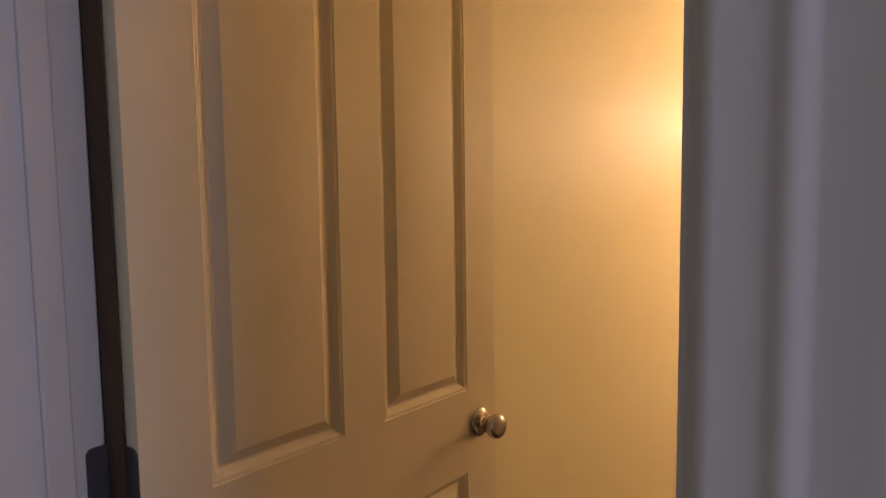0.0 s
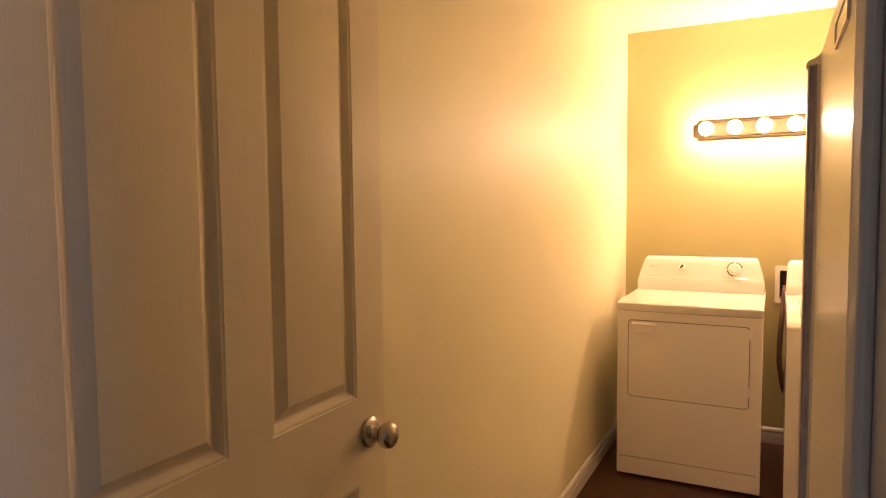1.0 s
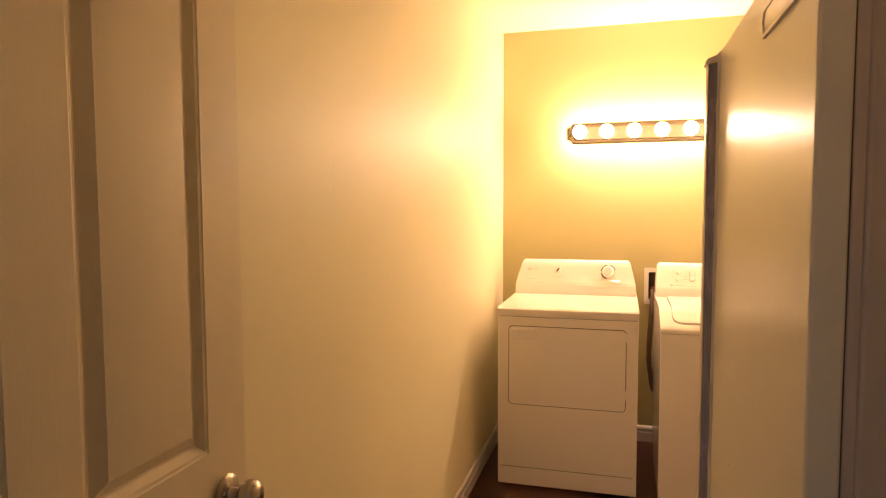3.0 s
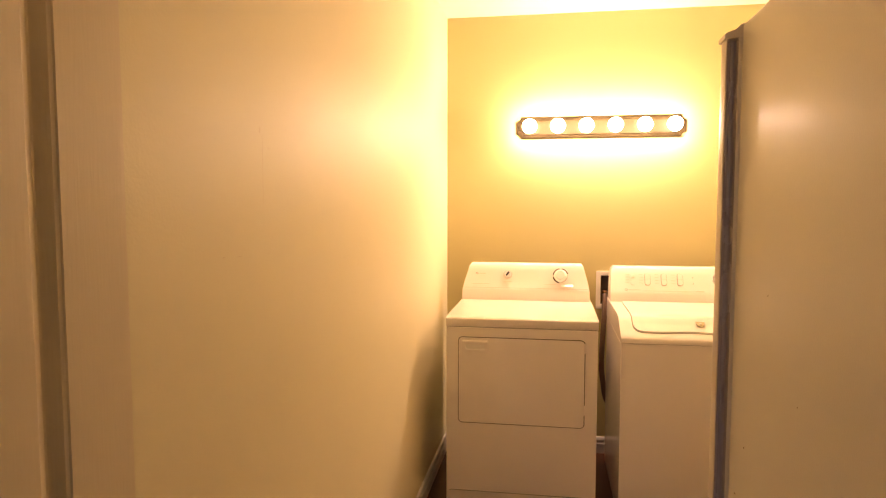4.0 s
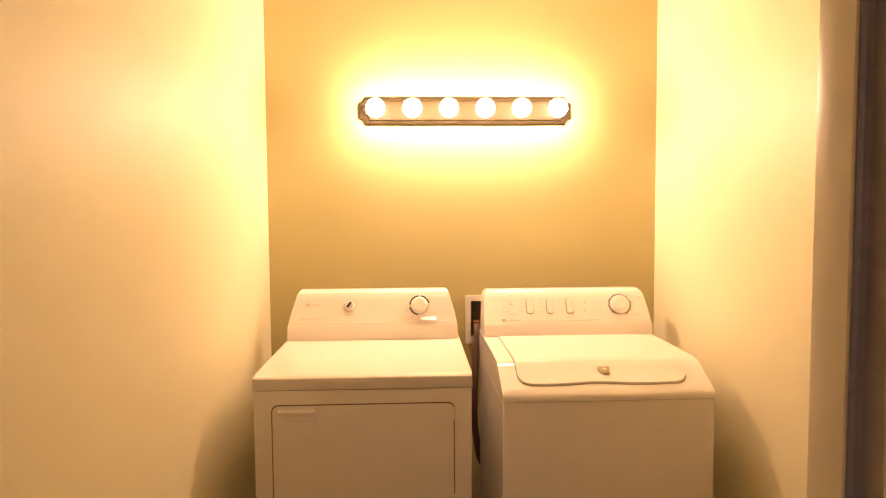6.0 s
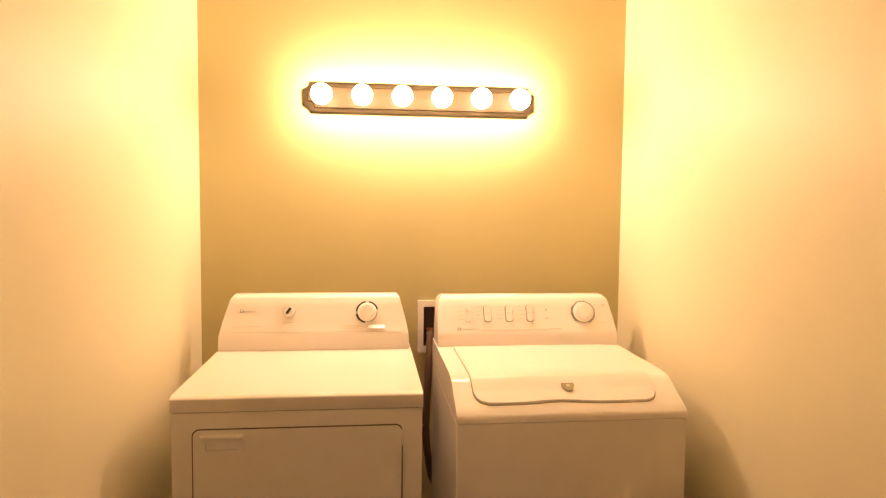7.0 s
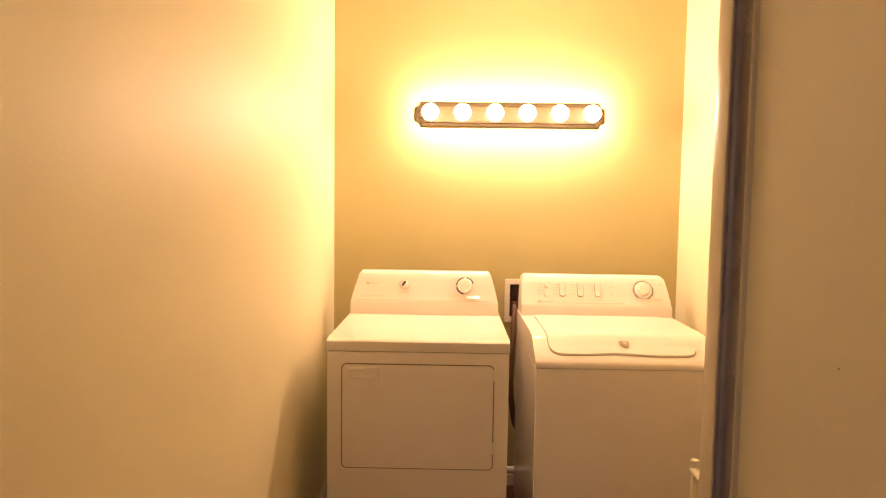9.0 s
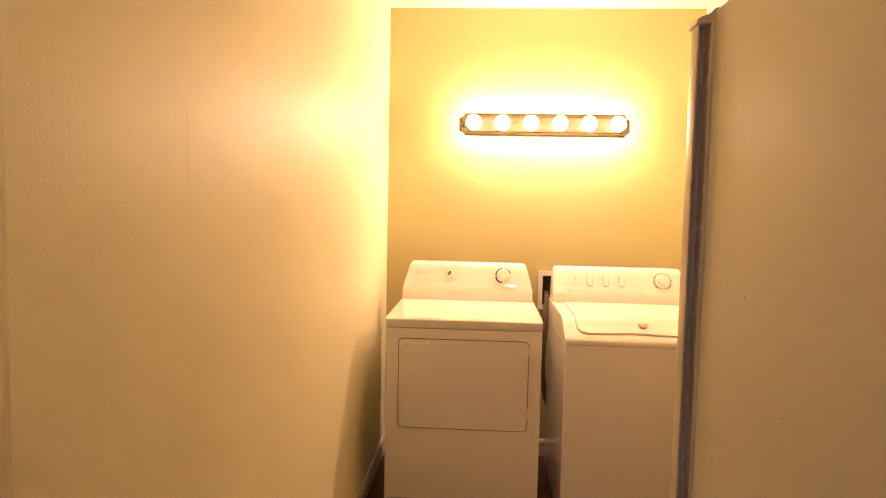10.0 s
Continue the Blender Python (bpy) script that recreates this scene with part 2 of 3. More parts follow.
box(HALL_X1, HALL_X1 + 0.12, -4.23, Y_OUT, 0, H, bm=bm)
box(HALL_X1, HALL_X1 + 0.12, -5.13, -4.23, 0, 0.9, bm=bm)
box(HALL_X1, HALL_X1 + 0.12, -5.13, -4.23, 2.1, H, bm=bm)
setting("wall_hall_east", bm, WALL, "cream painted unseen hall end wall with an assumed window opening", "wall")
setting("floor", box(HALL_X0 - 0.12, HALL_X1 + 0.12, HALL_Y - 0.12, 0.12, -0.1, 0.0), FLOOR, "dark red-brown wooden floor", "floor")
setting("ceiling", box(HALL_X0 - 0.12, HALL_X1 + 0.12, HALL_Y - 0.12, 0.12, H, H + 0.1), CEIL, "white textured ceiling", "ceiling")


# ---- baseboards ----
BASE = [(0.0, 0.0), (0.014, 0.0), (0.014, 0.055), (0.010, 0.060), (0.010, 0.066), (0.013, 0.071), (0.013, 0.082), (0.008, 0.092), (0.0, 0.095)]
setting("baseboard", prism([(-u, v) for u, v in BASE], "x", 0.0145, W - 0.0145), TRIM, "white moulded baseboard with a stepped top", "baseboard")
setting("baseboard", prism([(u, v) for u, v in BASE], "y", Y_IN, -0.0), TRIM, "white moulded baseboard with a stepped top", "baseboard")
setting("baseboard", prism([(W - u, v) for u, v in BASE], "y", Y_IN, -0.0), TRIM, "white moulded baseboard with a stepped top", "baseboard")

# ---- door frame ----
DX_BACK = 0.055
frame_thing = thing("door_frame", (JL, Y_OUT, 0), "white painted wooden door frame with moulded casing", "door frame", kind="structure")
part("jamb", box(JL - 0.02, JL, Y_OUT - 0.002, Y_IN + 0.002, 0, HEAD, 0.002), TRIM, frame_thing)
part("jamb", box(JR, JR + 0.02, Y_OUT - 0.002, Y_IN + 0.002, 0, HEAD, 0.002), TRIM, frame_thing)
part("head_jamb", box(JL - 0.02, JR + 0.02, Y_OUT - 0.002, Y_IN + 0.002, HEAD, HEAD + 0.02, 0.002), TRIM, frame_thing)
STOP0, STOP1 = Y_IN - 0.075, Y_IN - 0.04
part("door_stop", box(JL, JL + 0.011, STOP0, STOP1, 0, HEAD, 0.003, 3), TRIM, frame_thing)
part("door_stop", box(JR - 0.006, JR, STOP0, STOP1, 0, HEAD, 0.003, 3), TRIM, frame_thing)
part("door_stop", box(JL, JR, STOP0, STOP1, HEAD - 0.011, HEAD, 0.003, 3), TRIM, frame_thing)


def casing(sign, x, y):
    """Casing outline in plan: thin at the opening, beaded, thick outside."""
    prof = [(0, 0), (0, 0.0075), (0.002, 0.0098), (0.005, 0.0110), (0.008, 0.0112), (0.010, 0.0109), (0.018, 0.0110), *[(0.0200 + 0.0012 * k, 0.0110 + 0.0006 * (1 - math.cos(2 * math.pi * k / 12))) for k in range(13)], (0.046, 0.0122), (0.060, 0.0135), (0.063, 0.012), (0.063, 0)]
    return [(x + sign * u, y - v) for u, v in prof]


part("casing", prism(casing(-1, JL - 0.005, Y_OUT), "z", 0, HEAD + 0.07), TRIM, frame_thing)
part("casing", prism(casing(1, JR + 0.005, Y_OUT), "z", 0, HEAD + 0.07), TRIM, frame_thing)
part("head_casing", box(JL - 0.005, JR + 0.005, Y_OUT - 0.016, Y_OUT, HEAD + 0.006, HEAD + 0.069, 0.004), TRIM, frame_thing)
part("inner_casing", box(JR + 0.006, JR + 0.066, Y_IN, Y_IN + 0.014, 0, HEAD + 0.07, 0.004), TRIM, frame_thing)
# added strip: closes the hinge gap with a dark colour in place of shade
part("gap_shade_strip", box(JL - 0.002, DX_BACK + 0.003, Y_IN + 0.003, Y_IN + 0.0165, 0.012, HEAD - 0.012), HINGE_SHADE, frame_thing, "dark strip added for the shade in the hinge gap")
part("strike_plate", box(JR - 0.001, JR + 0.001, Y_IN - 0.035, Y_IN - 0.008, 0.92, 0.98), NICKEL, frame_thing, "nickel strike plate")

# ---- the open panelled door ----
DX, DY0, DY1, DT = 0.092, -3.885, -3.066, 0.037
DZ0, DZ1 = 0.012, 2.035
door = thing("door_1", (DX, DY0, 0), "white moulded panel door standing open against the side wall", "door", kind="structure")
ys = [DY0, DY0 + 0.106, DY0 + 0.106 + 0.257, DY1 - 0.103 - 0.252, DY1 - 0.103, DY1]
zs = [DZ0, 0.23, 0.850, 1.035, 1.915, DZ1]


def door_leaf(face, back):
    """The leaf: stiles and rails as one skin with four sunk and raised panels on each side."""
    bm = bmesh.new()

    def quad(p):
        bm.faces.new([bm.verts.new(q) for q in p])

    for x, s in ((face, -1), (back, 1)):
        for i in range(5):
            for k in range(5):
                y0, y1, z0, z1 = ys[i], ys[i + 1], zs[k], zs[k + 1]
                if i in (1, 3) and k in (1, 3):
                    steps = [(0.0, 0.0), (0.0015, 0.0018), (0.004, 0.0026), (0.0065, 0.0026), (0.0085, 0.0044), (0.0155, 0.0118), (0.0180, 0.0133), (0.0215, 0.0134), (0.0240, 0.0120), (0.0405, 0.0018), (0.042, 0.0009), (0.044, 0.0006)]
                    for (a, da), (b, db) in zip(steps, steps[1:]):
                        o = [(y0 + a, z0 + a), (y1 - a, z0 + a), (y1 - a, z1 - a), (y0 + a, z1 - a)]
                        n = [(y0 + b, z0 + b), (y1 - b, z0 + b), (y1 - b, z1 - b), (y0 + b, z1 - b)]
                        for j in range(4):
                            m = (j + 1) % 4
                            quad([(x + s * da, *o[j]), (x + s * da, *o[m]), (x + s * db, *n[m]), (x + s * db, *n[j])])
                    b, db = steps[-1]
                    quad([(x + s * db, y0 + b, z0 + b), (x + s * db, y1 - b, z0 + b), (x + s * db, y1 - b, z1 - b), (x + s * db, y0 + b, z1 - b)])
                else:
                    quad([(x, y0, z0), (x, y1, z0), (x, y1, z1), (x, y0, z1)])
    for y in (ys[0], ys[-1]):
        quad([(face, y, DZ0), (back, y, DZ0), (back, y, DZ1), (face, y, DZ1)])
    for z in (DZ0, DZ1):
        quad([(face, ys[0], z), (back, ys[0], z), (back, ys[-1], z), (face, ys[-1], z)])
    bmesh.ops.remove_doubles(bm, verts=bm.verts, dist=0.0004)
    return bm


leaf = part("leaf", door_leaf(DX, DX - DT), DOOR, door, smooth=22)


def door_knob(sign, x):
    m = pose(x, -3.127, 0.952, 0, 90 * sign, 0)
    rose = part("rose", lathe([(0, 0.001), (0.032, 0.001), (0.033, 0.004), (0.031, 0.007), (0.026, 0.010), (0.017, 0.0115), (0.0, 0.0115)], m, 36), NICKEL, door, "round nickel rose")
    stem = part("knob", lathe([(0.013, 0.010), (0.0115, 0.014), (0.0105, 0.022), (0.0115, 0.028), (0.016, 0.031), (0.022, 0.034), (0.0262, 0.040), (0.0276, 0.047),
                               (0.0268, 0.054), (0.023, 0.060), (0.016, 0.0635), (0.008, 0.065), (0, 0.0653)], m, 36), NICKEL, door, "round brushed nickel knob")
    return rose, stem


door_knob(1, DX)
door_knob(-1, DX - DT)
part("latch_plate", box(DX - DT + 0.007, DX - 0.007, DY1 - 0.001, DY1 + 0.0015, 0.924, 0.98, 0.0005), NICKEL, door, "nickel latch plate")


def hinge(z0, z1):
    """A butt hinge: one leaf on the jamb, one on the door's edge, a pin between."""
    y = DY0 - 0.0025
    h = part("hinge", prism(rounded(DX - DT + 0.001, DX - 0.002, z0, z1, 0.010), "y", y - 0.0012, y + 0.002), HINGE, door, "dark metal butt hinge")
    part("jamb_leaf", prism(rounded(y - 0.042, y + 0.004, z0, z1, 0.010), "x", JL + 0.0005, JL + 0.003), HINGE, h)
    part("pin", lathe([(0, -0.004), (0.004, -0.003), (0.006, 0.0), (0.006, z1 - z0), (0.0045, z1 - z0 + 0.002), (0.0045, z1 - z0 + 0.008), (0, z1 - z0 + 0.010)],
                      pose(JL + 0.012, y + 0.004, z0), 14), HINGE, h)
    part("knuckle_plate", box(JL + 0.003, DX - DT + 0.002, y, y + 0.003, z0 + 0.006, z1 - 0.006), HINGE, h)
    for k in range(3):
        z = z0 + 0.018 + k * (z1 - z0 - 0.036) / 2
        part("screw", lathe([(0, 0.0), (0.0042, 0.0), (0.0038, 0.0012), (0, 0.0016)], pose(JL + 0.003, y - 0.024 - 0.008 * (k % 2), z, 0, 90, 0), 10), HINGE, h)


hinge(1.03, 1.125)
hinge(0.22, 0.315)
hinge(1.77, 1.865)

# ---- upright freezer ----
FX, FY0, FY1, FZ = 0.941, -3.243, -2.407, 1.780
freezer = thing("upright_freezer", (1.3, -2.84, 0), "white upright freezer with a pebbled door and full-height handle", "freezer")
part("front_flange", box(FX + 0.040, FX + 0.0535, FY0 + 0.005, FY1 - 0.004, 0.03, FZ - 0.006, 0.0015), CABINET_SHADE, freezer, "painted front rim of the cabinet, toned darker for shade")
body = part("cabinet", box(FX + 0.0535, 1.66, FY0 + 0.002, FY1 - 0.004, 0.03, FZ - 0.004, 0.005, 3), CABINET_SHADE, freezer, "textured steel cabinet, toned darker for shade")
fdoor = part("door", box(FX, FX + 0.0375, FY0, FY1, 0.09, FZ, 0.004, 3), PEBBLE, freezer, "white pebbled steel door")
part("gasket", box(FX + 0.0375, FX + 0.0400, FY0 + 0.007, FY1 - 0.012, 0.10, FZ - 0.012), SEAM, fdoor, "dark rubber gasket")
part("base_grille", box(FX + 0.030, FX + 0.043, FY0 + 0.02, FY1 - 0.02, 0.0, 0.085, 0.003), DARK_PLASTIC, freezer)
grip = [(0.002, -2.409), (-0.010, -2.408), (-0.018, -2.410), (-0.0230, -2.415), (-0.0250, -2.423), (-0.0256, -2.436), (-0.0252, -2.448), (-0.0244, -2.4545), (-0.0232, -2.456),
        (-0.0218, -2.4545), (-0.0212, -2.448), (-0.0200, -2.4440), (-0.0175, -2.4400), (-0.0145, -2.4400), (-0.0138, -2.4440), (-0.0112, -2.4440), (-0.0105, -2.4400), (-0.0075, -2.4410),
        (-0.0052, -2.4450), (-0.0042, -2.464), (-0.0062, -2.4685), (-0.0050, -2.4715), (0.0, -2.473), (0.002, -2.473)]
handle = part("handle", prism([(FX + u, v) for u, v in grip], "z", 0.12, FZ - 0.022), GREY_PLASTIC, fdoor, "full-height pale plastic pull handle with a hollow grip", smooth=28)
hollow = grip[10:20]
part("grip_insert", prism([(FX + u, v - 0.0007) for u, v in hollow] + [(FX + u, v + 0.0006) for u, v in reversed(hollow)], "z", 0.122, FZ - 0.024), GRIP, handle, "dark grey-brown ridged grip insert", smooth=14)
cap = [(FX + 0.003, FZ + 0.002), (FX - 0.002, FZ + 0.001), (FX - 0.006, FZ - 0.005), (FX - 0.012, FZ - 0.0085), (FX - 0.019, FZ - 0.010), (FX - 0.0262, FZ - 0.0125),
       (FX - 0.0286, FZ - 0.018), (FX - 0.0284, FZ - 0.0235), (FX + 0.003, FZ - 0.0235)]
bm = prism(cap, "y", -2.476, -2.406)
for v in bm.verts:
    if v.co.y < -2.45:
        v.co.y += (FX + 0.003 - v.co.x) * 0.55
    else:
        v.co.y -= (FX + 0.003 - v.co.x) * 0.25
part("end_cap", bm, GREY_PLASTIC, handle)
badge_o = [(-3.172, 1.712), (-3.160, 1.735), (-2.955, 1.735), (-2.943, 1.712), (-2.955, 1.689), (-3.160, 1.689)]
badge_i = [(-3.163, 1.712), (-3.155, 1.729), (-2.960, 1.729), (-2.952, 1.712), (-2.960, 1.695), (-3.155, 1.695)]
badge = part("badge", ring(badge_o, badge_i, FX - 0.0045, FX + 0.001, "x"), GREY_PLASTIC, fdoor, "grey rimmed nameplate")
part("badge_face", prism(badge_i, "x", FX - 0.0025, FX + 0.001), ENAMEL_SATIN, badge)


def speck(surface_x, y, z, w, h, parent):
    part("scuff", prism([(y - w, z), (y - w * 0.2, z + h), (y + w, z + h * 0.3), (y + w * 0.3, z - h)], "x", surface_x - 0.0006, surface_x + 0.0006), DIRT, parent, "small brown scuff")


for y, z, w, h in ((-2.515, 0.905, 0.003, 0.0012), (-2.56, 1.01, 0.001, 0.002), (-2.72, 0.93, 0.001, 0.0016), (-2.66, 1.30, 0.0008, 0.0012), (-2.8, 1.16, 0.001, 0.001)):
    speck(FX, y, z, w, h, fdoor)


west = bpy.data.objects["wall_west"]
for y, z, w, h in ((-2.489, 1.52, 0.0006, 0.07), (-2.459, 1.565, 0.003, 0.0015), (-2.50, 1.60, 0.002, 0.006), (-2.661, 1.349, 0.006, 0.0012), (-2.468, 1.342, 0.004, 0.001), (-2.60, 1.346, 0.012, 0.0006)):
    part("scratch", prism([(y - w, z - h * 0.8), (y - w * 0.4, z + h), (y + w, z + h * 0.6), (y + w * 0.5, z - h)], "x", -0.0006, 0.0002), FILLER, west, "thin pale scratch in the paint")

# ---- dryer and washer ----
def on_face(x, z, z0, y0, z1, y1):
    """The pose of a control on a sloped console face, its z axis out of the face."""
    t = (z - z0) / (z1 - z0)
    tilt = math.degrees(math.atan2(y1 - y0, z1 - z0))
    return pose(x, y0 + t * (y1 - y0), z, 90 - tilt, 0, 0)


def place(bm, m):
    bmesh.ops.transform(bm, matrix=m, verts=bm.verts)
    return bm


def flat(x0, x1, y0, y1, h, m, bevel=0.0):
    return place(box(x0, x1, y0, y1, -0.001, h, bevel), m)


def dial(owner, m, r, skirt, name="dial", tick_count=26, arcs=()):
    base = part(name, lathe([(0, 0), (skirt, 0), (skirt, 0.005), (skirt - 0.003, 0.008), (r, 0.009), (r - 0.001, 0.022), (r - 0.004, 0.026), (0, 0.0265)], m, 40), ENAMEL_SATIN, owner, "round white control dial")
    bm = bmesh.new()
    for k in range(tick_count):
        a = radians(-60 + 300 * k / tick_count)
        c, s = math.cos(a), math.sin(a)
        ln = 0.0045 if k % 4 else 0.0065
        v = [bm.verts.new(m @ Vector((c * q - s * w, s * q + c * w, 0.0008))) for q, w in ((skirt + 0.0025, -0.0018), (skirt + 0.0025 + ln, -0.0018), (skirt + 0.0025 + ln, 0.0018), (skirt + 0.0025, 0.0018))]
        bm.faces.new(v)
    for a0, a1 in arcs:
        for k in range(12):
            b0, b1 = radians(a0 + (a1 - a0) * k / 12), radians(a0 + (a1 - a0) * (k + 1) / 12)
            bm.faces.new([bm.verts.new(m @ Vector((q * math.cos(b), q * math.sin(b), 0.0009))) for q, b in ((skirt + 0.0015, b0), (skirt + 0.0068, b0), (skirt + 0.0068, b1), (skirt + 0.0015, b1))])
    bmesh.ops.solidify(bm, geom=bm.faces[:], thickness=0.0006)
    part("tick_marks", bm, DARK_PLASTIC, base, "dark printed tick marks")
    part("dial_rim", lathe([(skirt - 0.0005, 0.0005), (skirt + 0.0018, 0.0005), (skirt + 0.0018, 0.0022), (skirt - 0.0005, 0.0022)], m, 40), LOGO, base)
    return base


def dryer():
    x0, x1, yf, yb = 0.128, 0.814, -0.845, -0.14
    d = thing("dryer", ((x0 + x1) / 2, -0.5, 0), "white front-loading tumble dryer with a closed drop door", "dryer")
    part("body", box(x0, x1, yf, yb, 0.012, 0.8785, 0.003, 3), ENAMEL, d)
    part("seam", box(x0 + 0.006, x1 - 0.006, yf + 0.004, yb, 0.872, 0.886), SEAM, d)
    crown = [(yf - 0.003 + 0.032 * (1 - math.cos(radians(a))), 0.916 + 0.009 * math.sin(radians(a))) for a in range(0, 91, 10)]
    part("top_panel", prism([(yb, 0.881), (yf - 0.001, 0.881), (yf - 0.003, 0.884)] + crown + [(yb, 0.925)], "x", x0 - 0.002, x1 + 0.002, 0.0015), ENAMEL, d)
    part("console", loft([(0.922, x0, x1 - 0.004, -0.290, -0.15), (0.975, x0 + 0.001, x1 - 0.006, -0.288, -0.15), (0.985, x0 + 0.002, x1 - 0.007, -0.281, -0.15),
                          (1.03, x0 + 0.012, x1 - 0.016, -0.263, -0.15), (1.08, x0 + 0.027, x1 - 0.030, -0.244, -0.15), (1.105, x0 + 0.034, x1 - 0.037, -0.234, -0.155),
                          (1.119, x0 + 0.045, x1 - 0.048, -0.216, -0.17)], 0.006), ENAMEL_SATIN, d, smooth=45)
    face = (0.985, -0.283, 1.105, -0.236)
    m = lambda x, z: on_face(x, z, face[0], face[1], face[2], face[3])
    dial(d, m(0.656, 1.057), 0.0265, 0.0350, tick_count=0, arcs=((15, 80), (98, 175), (190, 260)))
    small = part("selector_knob", lathe([(0, 0), (0.021, 0), (0.021, 0.004), (0.018, 0.009), (0.016, 0.014), (0, 0.015)], m(0.373, 1.060), 28), ENAMEL_SATIN, d, "small round selector knob")
    part("knob_ridge", place(box(-0.0045, 0.0045, -0.013, 0.013, 0.013, 0.022, 0.002), m(0.373, 1.060) @ pose(0, 0, 0, 0, 0, -35)), DARK_PLASTIC, small, "dark pointer ridge")
    part("knob_scale", lathe([(0.0225, 0), (0.024, 0), (0.024, 0.0012), (0.0225, 0.0012)], m(0.373, 1.060), 28), PRINT, small)
    # maker's mark and print lines
    part("logo_mark", place(ring(rounded(-0.0065, 0.0065, -0.005, 0.005, 0.0015, 2), rounded(-0.0045, 0.0045, -0.003, 0.003, 0.001, 2), -0.0009, 0.0003), m(0.205, 1.064) @ pose(0, 0, 0, -90, 0, 0)), LOGO, d)
    part("print_bar", flat(-0.018, 0.018, -0.0022, 0.0022, 0.0006, m(0.236, 1.064)), PRINT, d)
    part("print_bar", flat(-0.05, 0.05, -0.001, 0.001, 0.0006, m(0.225, 1.010)), PRINT, d)
    part("print_bar", flat(-0.022, 0.022, -0.001, 0.001, 0.0006, m(0.373, 1.023)), PRINT, d)
    part("print_bar", flat(-0.03, 0.03, -0.001, 0.001, 0.0006, m(0.60, 1.012)), PRINT, d)
    part("print_bar", flat(-0.33, 0.33, -0.0008, 0.0008, 0.0006, m(0.468, 0.990)), PRINT, d)
    # made-up flap, tilted so that the bulbs glint below the dial
    curl = [(0.007, 0.0005), (0.0035, 0.0027), (0.0, 0.0050), (-0.0035, 0.0074), (-0.007, 0.0099)]
    part("glint_flap", place(prism(curl + [(u - 0.0003, v - 0.0005) for u, v in reversed(curl)], "x", -0.030, 0.030), m(0.690, 1.006)), GLINT, d, "small glossy white flap added for the lamp's glint on the panel", smooth=50)
    # drop door with its seam, handle and hinges
    out, inn = rounded(0.1825, 0.7595, 0.4295, 0.8345, 0.021, 6), rounded(0.186, 0.756, 0.433, 0.831, 0.018, 6)
    part("door_seam", ring(out, inn, yf - 0.0012, yf + 0.004), SEAM, d, "dark seam round the door")
    dd = part("door", prism(inn, "y", yf - 0.0035, yf + 0.004, 0.002), ENAMEL, d, "white drop-down door")
    pull = part("door_pull", ring(rounded(0.203, 0.323, 0.762, 0.817, 0.011, 4), rounded(0.220, 0.307, 0.777, 0.799, 0.006, 4), yf - 0.0120, yf - 0.002), ENAMEL_SATIN, dd, "raised white finger pull")
    part("pull_recess", prism(rounded(0.217, 0.309, 0.775, 0.802, 0.007, 3), "y", yf - 0.0045, yf - 0.002), RECESS, pull, "beige recess")
    part("pull_lip", prism([(yf - 0.002, 0.8190), (yf - 0.009, 0.8182), (yf - 0.0130, 0.8150), (yf - 0.0142, 0.8105), (yf - 0.0130, 0.8070), (yf - 0.004, 0.8070)], "x", 0.206, 0.320, 0.0014), ENAMEL_SATIN, pull)
    for z in (0.775, 0.492):
        part("door_hinge", box(0.755, 0.762, yf - 0.006, yf, z, z + 0.045, 0.002), ENAMEL_SATIN, dd)
    # toe panel with its embossed line, the line's shadow put into its grey
    part("toe_line", prism([(0.142, 0.101), (0.150, 0.107), (0.790, 0.107), (0.796, 0.101), (0.794, 0.099), (0.788, 0.1035), (0.152, 0.1035), (0.145, 0.099)], "y", yf - 0.002, yf + 0.003), TOE_SHADE, d, "embossed line above the toe panel, greyed for its shade")
    for x in (x0 + 0.05, x1 - 0.05):
        for y in (yf + 0.06, yb - 0.06):
            part("foot", lathe([(0, 0), (0.02, 0), (0.02, 0.006), (0.01, 0.008), (0.01, 0.02)], pose(x, y, 0), 12), DARK_PLASTIC, d)


